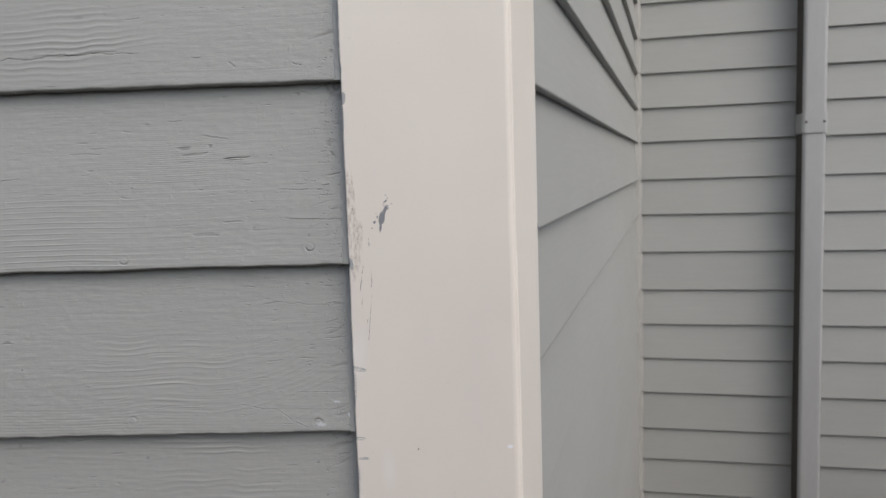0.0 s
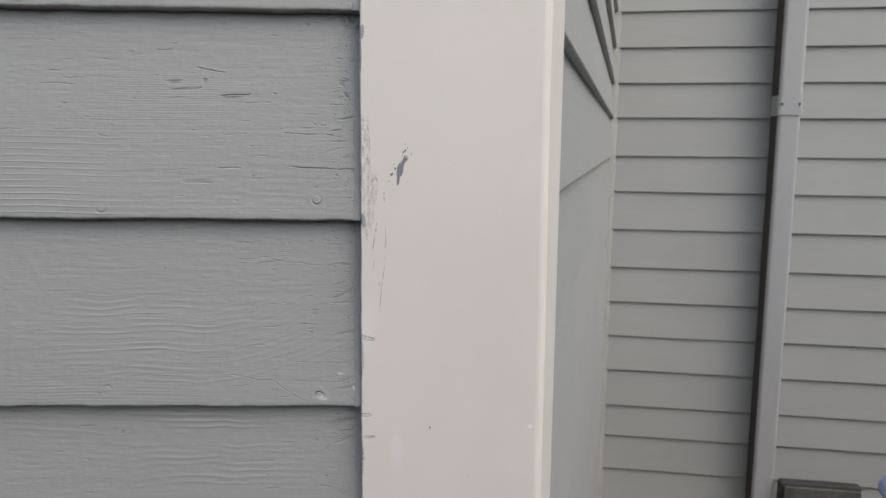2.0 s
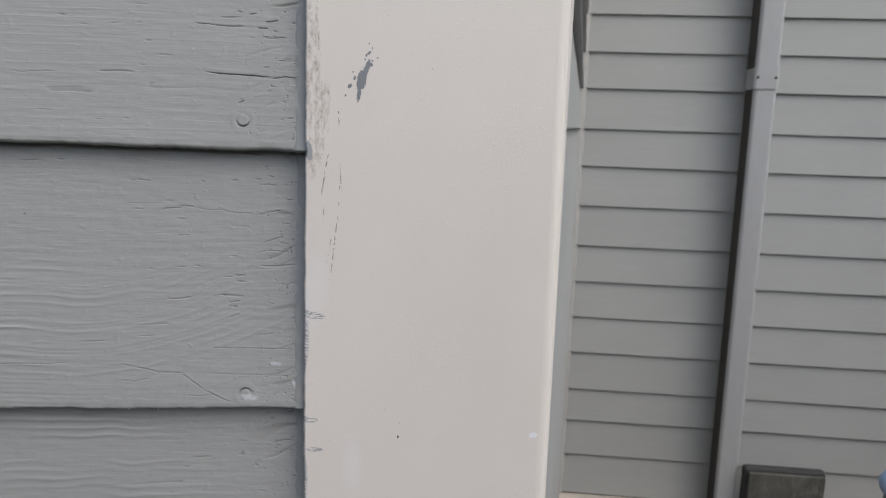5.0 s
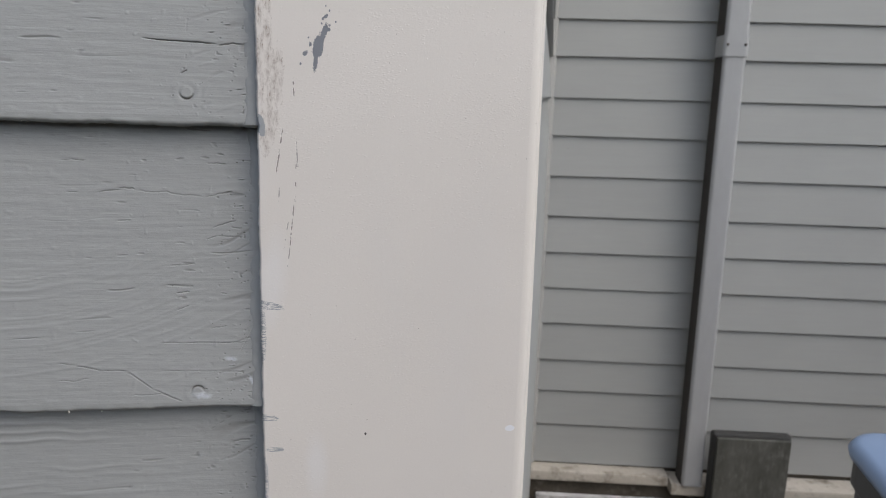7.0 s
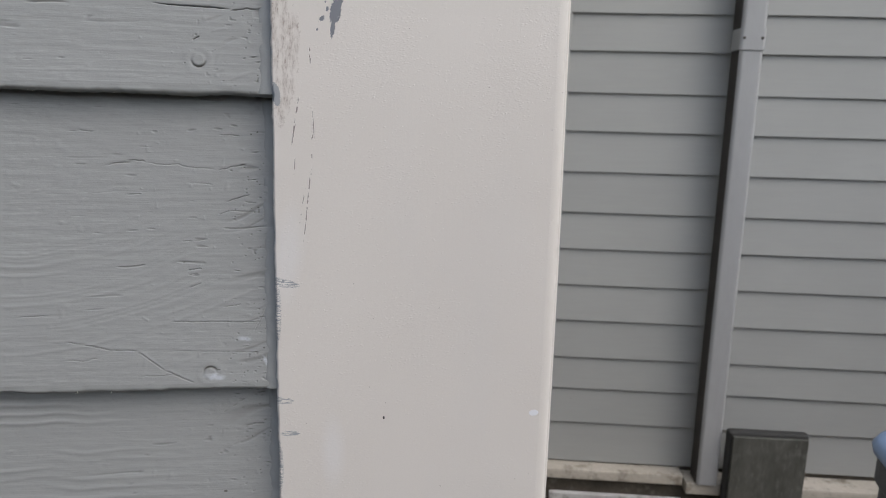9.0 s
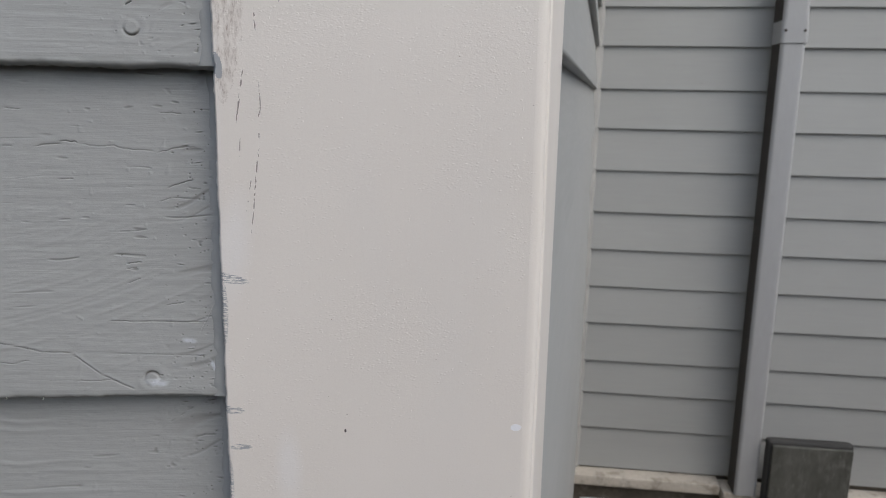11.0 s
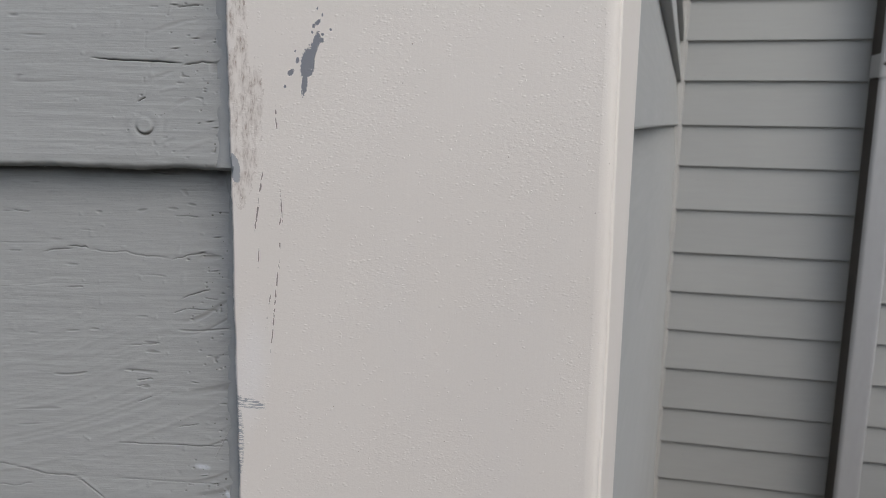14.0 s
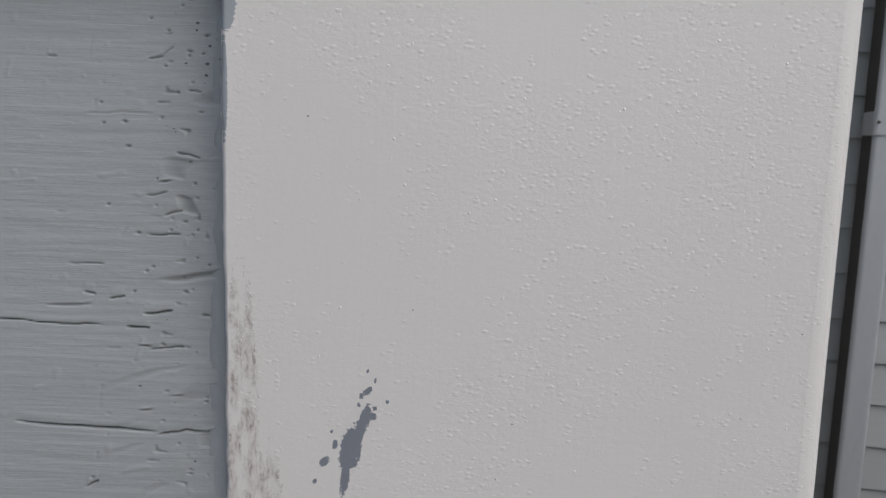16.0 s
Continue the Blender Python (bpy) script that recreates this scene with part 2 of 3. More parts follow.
def simple(name, a, b, scale, rough, bump=0.3, depth=0.001, metal=0.0, stretch=(1, 1, 1), big=2.0, stain=None):
    """A mottled surface of two tones, at two scales, with relief."""
    n = Nodes(name)
    p = n.mapped(n.place(), stretch)
    f = n.noise(p, scale, 6.0, 0.6)
    g = n.noise(p, big, 3.0)
    col = n.mix(n.ramp(n.math("MULTIPLY_ADD", g, 0.6, n.math("MULTIPLY", f, 0.4)), 0.36, 0.64), a, b)
    if stain:
        col = n.mix(n.ramp(n.noise(p, big * 3.1, 5.0, 0.65), 0.52, 0.72, 0.0, 0.8), col, stain)
    return n.finish(col, n.ramp(f, 0.2, 0.8, rough - 0.08, rough + 0.08), n.bump(f, bump, depth), metal)


M_PIPE = simple("grey_downspout_enamel", (0.325, 0.328, 0.332), (0.362, 0.366, 0.372), 90, 0.38, 0.12, 0.0006, 0.0, (1, 1, 0.25), 4.0)
M_PIPE_DARK = simple("dark_brown_flank", (0.035, 0.03, 0.026), (0.06, 0.054, 0.048), 60, 0.7)
M_SCREW = simple("dull_screw_steel", (0.10, 0.09, 0.08), (0.16, 0.15, 0.14), 400, 0.5, metal=0.7)
M_CONCRETE = simple("pale_concrete", (0.40, 0.365, 0.31), (0.52, 0.48, 0.42), 70, 0.85, 0.5, 0.003, stain=(0.13, 0.105, 0.075), big=5.0)
M_GROUND = simple("bare_earth", (0.135, 0.112, 0.085), (0.195, 0.165, 0.125), 25, 0.95, 0.7, 0.01, big=0.6)
M_BOXFRONT = simple("weathered_grey_board", (0.055, 0.055, 0.047), (0.105, 0.104, 0.092), 40, 0.75, 0.4, 0.001, stretch=(2, 2, 0.8), big=9.0, stain=(0.15, 0.148, 0.135))
M_BOXBODY = simple("near_black_surface", (0.022, 0.022, 0.022), (0.045, 0.044, 0.042), 60, 0.8, 0.4)
M_LID = simple("pale_blue_plastic", (0.23, 0.315, 0.48), (0.25, 0.34, 0.51), 120, 0.42, 0.08, 0.0004)
M_BIN = simple("charcoal_plastic", (0.045, 0.045, 0.048), (0.07, 0.07, 0.072), 120, 0.5, 0.15, 0.0005)
M_FRAME = simple("chalky_white_frame", (0.45, 0.44, 0.44), (0.60, 0.59, 0.58), 80, 0.7, 0.3, stain=(0.10, 0.09, 0.07), big=9.0)
M_MOSS = simple("mossy_panel", (0.13, 0.115, 0.07), (0.24, 0.22, 0.16), 60, 0.9, 0.5, 0.002, big=8.0)
M_SEALANT = simple("grey_sealant", (0.325, 0.33, 0.32), (0.355, 0.36, 0.35), 200, 0.55, 0.35, 0.0006, big=30.0)
M_BEAD = simple("pale_sealant", (0.33, 0.325, 0.31), (0.38, 0.375, 0.36), 120, 0.6, 0.4, 0.001, big=12.0)
M_STRAND = simple("loose_paint", (0.50, 0.48, 0.43), (0.60, 0.57, 0.52), 500, 0.7)
M_FOUNDATION = simple("dark_concrete", (0.05, 0.042, 0.032), (0.11, 0.095, 0.075), 60, 0.9, 0.5, 0.003, big=7.0, stain=(0.2, 0.18, 0.15))
M_ROOF = simple("grey_roof_felt", (0.07, 0.07, 0.07), (0.12, 0.12, 0.118), 40, 0.9, 0.5, 0.003, big=1.5)
M_FENCE = simple("weathered_timber", (0.09, 0.075, 0.058), (0.16, 0.135, 0.11), 30, 0.85, 0.4, 0.001, stretch=(6, 6, 0.5), big=3.0)
M_CORE = simple("sheathing", (0.10, 0.085, 0.07), (0.16, 0.14, 0.115), 30, 0.9)


# ---------------------------------------------------------------- mesh helpers
def mesh_of(name, verts, faces, material, smooth=False):
    me = bpy.data.meshes.new(name)
    me.from_pydata([tuple(v) for v in verts], [], faces)
    me.materials.append(material)
    if smooth:
        me.polygons.foreach_set("use_smooth", [True] * len(me.polygons))
    me.update()
    return me


def grid_mesh(name, pts, material, smooth=True):
    """A sheet from an array of rows x columns x 3."""
    r, c = pts.shape[:2]
    i = (np.arange(r - 1)[:, None] * c + np.arange(c - 1)[None]).ravel()
    quads = np.stack([i, i + 1, i + c + 1, i + c], 1).astype(np.int32)
    me = bpy.data.meshes.new(name)
    me.vertices.add(r * c)
    me.vertices.foreach_set("co", pts.reshape(-1).astype(np.float32))
    me.loops.add(quads.size)
    me.loops.foreach_set("vertex_index", quads.ravel())
    me.polygons.add(len(quads))
    me.polygons.foreach_set("loop_start", np.arange(0, quads.size, 4, dtype=np.int32))
    me.polygons.foreach_set("use_smooth", np.full(len(quads), smooth))
    me.materials.append(material)
    me.update(calc_edges=True)
    me.validate()
    return me


def child(name, me, parent, label=""):
    ob = new(name, me)
    ob.parent = parent
    return tagged(ob, label)


def part(name, bm, material, parent=None, label="", smooth=False):
    me = bpy.data.meshes.new(name)
    bmesh.ops.recalc_face_normals(bm, faces=bm.faces)
    bm.to_mesh(me)
    bm.free()
    me.materials.append(material)
    if smooth:
        me.polygons.foreach_set("use_smooth", [True] * len(me.polygons))
    ob = new(name, me)
    if parent:
        ob.parent = parent
    return tagged(ob, label)


def prism(outline, z0, z1, bevel=0.0, segs=2):
    """An upright solid on an outline in plan."""
    bm = bmesh.new()
    lo = [bm.verts.new((x, y, z0)) for x, y in outline]
    hi = [bm.verts.new((x, y, z1)) for x, y in outline]
    bm.faces.new(lo[::-1]), bm.faces.new(hi)
    for i in range(len(lo)):
        j = (i + 1) % len(lo)
        bm.faces.new((lo[i], lo[j], hi[j], hi[i]))
    bmesh.ops.recalc_face_normals(bm, faces=bm.faces)
    if bevel:
        bmesh.ops.bevel(bm, geom=list(bm.edges), offset=bevel, segments=segs, profile=0.6, affect="EDGES")
    return bm


def far_xy(s, out=0.0):
    """Plan place s metres along the far wall from the inner corner, out metres in front of it."""
    p = FAR_O + FAR_V * s + FAR_N * out
    return (p.x, p.y)


def far_box(s0, s1, o0, o1, z0, z1, bevel=0.0, segs=2):
    return prism([far_xy(s0, o0), far_xy(s0, o1), far_xy(s1, o1), far_xy(s1, o0)], z0, z1, bevel, segs)


def rounded_rect(w, d, r, n=5):
    """Outline round the origin, w by d, with corners of radius r."""
    out = []
    for cx, cy, a0 in ((w / 2 - r, d / 2 - r, 0), (-w / 2 + r, d / 2 - r, 90), (-w / 2 + r, -d / 2 + r, 180), (w / 2 - r, -d / 2 + r, 270)):
        out += [(cx + r * math.cos(radians(a0 + 90 * k / n)), cy + r * math.sin(radians(a0 + 90 * k / n))) for k in range(n + 1)]
    return out


LATTICE = np.random.RandomState(7).rand(64, 64)


def value_noise(u, v, shift=0):
    """Smooth noise from 0 to 1 on arrays of places."""
    u, v = u + 13.7 * shift, v + 7.3 * shift
    iu, iv = np.floor(u).astype(int), np.floor(v).astype(int)
    fu, fv = u - iu, v - iv
    fu, fv = fu * fu * (3 - 2 * fu), fv * fv * (3 - 2 * fv)
    a, b = LATTICE[iu % 64, iv % 64], LATTICE[(iu + 1) % 64, iv % 64]
    c, d = LATTICE[iu % 64, (iv + 1) % 64], LATTICE[(iu + 1) % 64, (iv + 1) % 64]
    return (a * (1 - fu) + b * fu) * (1 - fv) + (c * (1 - fu) + d * fu) * fv


# ---------------------------------------------------------------- structure
FAR_O = Vector((0.692, 1.9795))
FAR_N = Vector((-FAR_V.y, FAR_V.x)) * -1
SIDE_O = Vector((0.1625, 0.101))
SIDE_N = Vector((SIDE_U.y, -SIDE_U.x))
SIDE_LEN = (FAR_O - SIDE_O).length
COURSES = [0.288, 0.429, 0.553, 0.664, 0.792, 0.916, 1.037, 1.157, 1.289, 1.417, 1.537, 1.663, 1.777, 1.893, 2.008, 2.125, 2.242, 2.359, 2.476, 2.596, 2.716, 2.836]
FRONT_COURSES = [0.245, 0.385, 0.525, 0.665, 0.805, 0.945, 1.085, 1.225, 1.3627, 1.500, 1.644, 1.785, 1.925, 2.065, 2.205, 2.345, 2.485, 2.625, 2.765]

ground = tagged(new("ground", grid_mesh("ground", np.stack(np.meshgrid(
    np.r_[-400, -60, np.linspace(-8, 8, 33), 60, 400], np.r_[-400, -60, np.linspace(-8, 8, 33), 60, 400], [0.0]), -1)[:, :, 0], M_GROUND)),
    "bare brown earth at the foot of the house", "ground", kind="structure")

wall_front = tagged(part("wall_front", prism([(-3.2, 0.016), (0.02, 0.016), (0.02, 0.10), (-3.2, 0.10)], 0.0, 2.9), M_CORE),
                    "grey painted wooden lap siding, cracked and weathered", "wall", kind="structure")
side_a, side_b = SIDE_O + SIDE_U * -0.02 - SIDE_N * 0.016, FAR_O + SIDE_U * 0.03 - SIDE_N * 0.016
wall_side = tagged(part("wall_side", prism([tuple(side_a), tuple(side_b), tuple(side_b - SIDE_N * 0.12), tuple(side_a - SIDE_N * 0.06)], 0.0, 2.9), M_CORE),
                   "grey painted lap siding running back to the inner corner", "wall", kind="structure")
wall_far = tagged(part("wall_far", far_box(-0.10, 4.2, -0.14, -0.016, 0.0, 2.9), M_CORE),
                  "grey painted lap siding behind the downspout", "wall", kind="structure")


house_back = FAR_O + FAR_V * 4.2 - FAR_N * 0.13
wall_rear = tagged(part("wall_rear", prism([(-3.2, 4.4), (house_back.x, 4.4), (house_back.x, 4.5), (-3.2, 4.5)], 0.0, 2.9), M_CORE), "plain rear wall of the house", "wall", kind="structure")
wall_left = tagged(part("wall_left", prism([(-3.3, 0.11), (-3.2, 0.11), (-3.2, 4.39), (-3.3, 4.39)], 0.0, 2.9), M_CORE), "plain end wall of the house", "wall", kind="structure")
wall_right = tagged(part("wall_right", prism([(house_back.x, house_back.y + 0.03), (house_back.x + 0.1, house_back.y + 0.03), (house_back.x + 0.1, 4.39), (house_back.x, 4.39)], 0.0, 2.9), M_CORE), "plain end wall of the house", "wall", kind="structure")
roof_edge = [(-3.35, -0.05), (0.15, -0.05), tuple(FAR_O + SIDE_N * 0.05 + FAR_N * 0.05), tuple(FAR_O + FAR_V * 4.3 + FAR_N * 0.05), (house_back.x + 0.15, 4.55), (-3.35, 4.55)]
tagged(part("roof", prism(roof_edge, 2.905, 3.02), M_ROOF), "flat grey felt roof", "roof", kind="structure")


# unseen fences, added to cut the low light and darken the lower walls
FENCE_Y, FENCE_TOP = -1.8, 1.85
fence = tagged(part("added_fence", prism([(-6.0, FENCE_Y - 0.06), (6.0, FENCE_Y - 0.06), (6.0, FENCE_Y - 0.025), (-6.0, FENCE_Y - 0.025)], 0.0, FENCE_TOP - 0.05), M_FENCE),
               "unseen timber fence added to block low light", "fence", kind="structure")
fence_right = tagged(part("added_fence", prism([(3.46, FENCE_Y + 0.01), (3.50, FENCE_Y + 0.01), (3.50, 1.38), (3.46, 1.38)], 0.0, FENCE_TOP - 0.25), M_FENCE),
                     "unseen timber fence added to block low light", "fence", kind="structure")
for i in range(23):
    part("added_fence_board", prism([(3.435, FENCE_Y + 0.01 + 0.15 * i), (3.459, FENCE_Y + 0.01 + 0.15 * i), (3.459, FENCE_Y + 0.157 + 0.15 * i), (3.435, FENCE_Y + 0.157 + 0.15 * i)], 0.03, FENCE_TOP - 0.2), M_FENCE, fence_right)
for i in range(80):
    part("added_fence_board", prism([(-6.0 + 0.15 * i, FENCE_Y - 0.024), (-5.853 + 0.15 * i, FENCE_Y - 0.024), (-5.853 + 0.15 * i, FENCE_Y), (-6.0 + 0.15 * i, FENCE_Y)], 0.03, FENCE_TOP), M_FENCE, fence)


def lap_board(parent, origin, along, out, length, z0, z1, material, steps, thick=0.013, wave=0.0006, seed=0, label="", drop=(0.0, 0.0)):
    """One bevelled siding board: the butt below, the face leaning back to the next board's butt."""
    profile = [(-thick, z0 + 0.001), (-0.0015, z0), (-0.0004, z0 + 0.0006), (0.0, z0 + 0.002), (-thick * 0.30, z0 + (z1 - z0) * 0.33),
               (-thick * 0.62, z0 + (z1 - z0) * 0.66), (-thick * 0.97, z1 + 0.004), (-thick - 0.002, z1 + 0.012)]
    s = np.linspace(0, length, steps + 1)
    rows = []
    for k, (o, z) in enumerate(profile):
        w = (value_noise(s * 3.1, np.full_like(s, seed * 1.7), 3) - 0.5) * 2 * wave
        zz = z + (value_noise(s * 2.2, np.full_like(s, seed * 2.3), 5) - 0.5) * 2 * wave * (2.0 if k < 4 else 0.0)
        zz = zz - (drop[0] if k < 4 else drop[1]) * (1 - s / length)
        rows.append(np.stack([origin.x + along.x * s + out.x * (o + w), origin.y + along.y * s + out.y * (o + w), zz + 0 * s], -1))
    return child("siding_board", grid_mesh("siding_board", np.stack(rows), material, False), parent, label)


def near_drop(z):
    """The side wall's courses run slightly out of level: how far they hang lower at the outer corner."""
    return 0.015 - 0.045 * (z - 1.657)


for k in range(len(COURSES) - 1):
    lap_board(wall_side, SIDE_O, SIDE_U, SIDE_N, SIDE_LEN, COURSES[k], COURSES[k + 1], M_SIDE, 24, seed=k, wave=0.0005, drop=(near_drop(COURSES[k]), near_drop(COURSES[k + 1])))
    lap_board(wall_far, FAR_O, FAR_V, FAR_N, 4.0, COURSES[k], COURSES[k + 1], M_FAR, 40, thick=0.011, seed=k + 40, wave=0.0010)

# slim bead where the side and far walls meet
bead = [FAR_O - SIDE_N * 0.016 - FAR_N * 0.016, FAR_O - SIDE_U * 0.013 - SIDE_N * 0.012, FAR_O - SIDE_U * 0.006 + SIDE_N * 0.003, FAR_O + FAR_V * 0.012 - FAR_N * 0.007]
tagged(part("inner_corner_bead", prism([tuple(p) for p in bead], 0.28, 2.83), M_BEAD), "pale sealant bead down the inner corner", "trim", kind="structure")

# ---- front wall boards with grain, splits and nails
# splits: x0, z0, x1, z1, depth, half width (all in metres), wander
SPLITS = [(-0.14, 1.535, -0.118, 1.5356, 0.0004, 0.0004, 0.0008), (-0.25, 1.562, -0.232, 1.5628, 0.0005, 0.0005, 0.0008), (-0.205, 1.598, -0.19, 1.5985, 0.0005, 0.0005, 0.0008),
          (-0.097, 1.5872, -0.074, 1.588, 0.0012, 0.001, 0.0012), (-0.094, 1.5855, -0.08, 1.5862, 0.0008, 0.0006, 0.0012), (-0.113, 1.606, -0.091, 1.603, 0.0009, 0.0006, 0.001),
          (-0.175, 1.386, -0.118, 1.388, 0.0004, 0.0005, 0.002), (-0.272, 1.669, -0.2, 1.672, 0.0008, 0.0008, 0.003), (-0.2, 1.672, -0.155, 1.6715, 0.0006, 0.0006, 0.002),
          (-0.115, 1.666, -0.108, 1.6665, 0.0006, 0.0007, 0.001), (-0.086, 1.662, -0.08, 1.658, 0.0006, 0.0007, 0.001), (-0.036, 1.66, -0.028, 1.657, 0.0006, 0.0007, 0.002),
          (-0.012, 1.69, -0.008, 1.7, 0.0006, 0.0007, 0.002), (-0.28, 1.575, -0.262, 1.576, 0.0006, 0.0006, 0.001), (-0.14, 1.618, -0.128, 1.6182, 0.0006, 0.0006, 0.0006),
          (-0.0229, 1.483, -0.0136, 1.4816, 0.0005, 0.0005, 0.0012), (-0.0721, 1.4686, -0.0616, 1.4692, 0.0006, 0.0006, 0.001),
          (-0.0628, 1.4697, -0.0552, 1.4703, 0.0006, 0.0007, 0.0018), (-0.0552, 1.4701, -0.0244, 1.4667, 0.0003, 0.0006, 0.0014),
          (-0.0244, 1.4667, -0.0077, 1.469, 0.0005, 0.0006, 0.0014), (-0.0205, 1.4512, -0.0095, 1.4559, 0.0006, 0.0006, 0.0012),
          (-0.012, 1.4523, -0.0066, 1.452, 0.0005, 0.0005, 0.0006), (-0.0237, 1.4462, -0.0188, 1.4478, 0.0005, 0.0006, 0.0006),
          (-0.0188, 1.4478, -0.0062, 1.4479, 0.0005, 0.0004, 0.0005), (-0.0406, 1.4339, -0.0286, 1.4348, 0.0004, 0.0005, 0.001),
          (-0.0834, 1.4834, -0.0772, 1.4828, 0.0006, 0.0005, 0.0006), (-0.0634, 1.4548, -0.0575, 1.4552, 0.0005, 0.0006, 0.001),
          (-0.0365, 1.4607, -0.0259, 1.4599, 0.0003, 0.0005, 0.001), (-0.0848, 1.4684, -0.0808, 1.4682, 0.0005, 0.0005, 0.0006),
          (-0.0379, 1.4207, -0.0317, 1.4216, 0.0007, 0.0007, 0.0012), (-0.038, 1.4186, -0.0337, 1.4191, 0.0005, 0.0006, 0.001),
          (-0.0378, 1.4124, -0.0322, 1.4144, 0.0005, 0.0006, 0.001), (-0.0468, 1.3962, -0.0041, 1.3959, 0.0006, 0.0004, 0.0004),
          (-0.0464, 1.3826, -0.0048, 1.3811, 0.0003, 0.0004, 0.0005), (-0.0925, 1.3867, -0.0853, 1.3862, 0.0005, 0.0005, 0.0008),
          (-0.0853, 1.3862, -0.0728, 1.3831, 0.0006, 0.0005, 0.0008), (-0.0728, 1.3831, -0.0618, 1.3828, 0.0006, 0.0005, 0.0008),
          (-0.0618, 1.3828, -0.0496, 1.373, 0.0007, 0.0005, 0.0008), (-0.0496, 1.373, -0.0362, 1.3672, 0.0006, 0.0005, 0.0008),
          (-0.0224, 1.4028, -0.0143, 1.4047, 0.0005, 0.0005, 0.001), (-0.0087, 1.3909, -0.0022, 1.4032, 0.0004, 0.0004, 0.0008),
          (-0.0148, 1.341, -0.0054, 1.3426, 0.0007, 0.0006, 0.0012), (-0.0299, 1.3447, -0.0128, 1.3564, 0.0003, 0.0004, 0.0006),
          (-0.0934, 1.3779, -0.0786, 1.3795, 0.0004, 0.0005, 0.0014), (-0.0609, 1.3706, -0.0422, 1.3709, 0.0003, 0.0005, 0.0012),
          (-0.0176, 1.6205, -0.014, 1.6212, 0.0004, 0.0006, 0.0008), (-0.0143, 1.6214, -0.012, 1.6232, 0.0004, 0.0006, 0.0004),
          (-0.0087, 1.6137, -0.0057, 1.6137, 0.0006, 0.0005, 0.0006), (-0.0112, 1.5998, -0.0056, 1.599, 0.0006, 0.0006, 0.001),
          (-0.0179, 1.5818, -0.0099, 1.5816, 0.0006, 0.0005, 0.0006), (-0.0324, 1.6084, -0.016, 1.6086, 0.0002, 0.0005, 0.0006),
          (-0.0398, 1.6203, -0.0378, 1.6203, 0.0005, 0.0005, 0.001), (-0.018, 1.5907, -0.013, 1.5914, 0.0004, 0.0007, 0.0012),
          (-0.0138, 1.5861, -0.0095, 1.5867, 0.0005, 0.0007, 0.0012), (-0.0527, 1.5615, -0.0274, 1.5607, 0.0008, 0.0005, 0.0005),
          (-0.0222, 1.5607, -0.0168, 1.5606, 0.0009, 0.0007, 0.0006), (-0.0184, 1.5638, -0.0116, 1.5644, 0.0009, 0.0007, 0.0008),
          (-0.0172, 1.5559, -0.0087, 1.556, 0.0006, 0.0005, 0.0006), (-0.0261, 1.5669, -0.0225, 1.5677, 0.0007, 0.0006, 0.0006),
          (-0.0478, 1.5381, -0.0149, 1.5367, 0.0013, 0.0007, 0.0005), (-0.0149, 1.536, -0.0041, 1.5366, 0.0007, 0.0008, 0.0016),
          (-0.0319, 1.568, -0.0292, 1.5674, 0.0006, 0.0007, 0.001), (-0.0357, 1.5746, -0.0269, 1.5746, 0.0004, 0.0005, 0.0006),
          (-0.0312, 1.5236, -0.0284, 1.5248, 0.0008, 0.0008, 0.0012), (-0.113, 1.399, -0.1, 1.3994, 0.0004, 0.0005, 0.0008)]
NAILS = [(-0.029, 1.5150, 0.0027), (-0.029, 1.3715, 0.0027), (-0.180, 1.5080, 0.0026), (-0.182, 1.3760, 0.0026)]


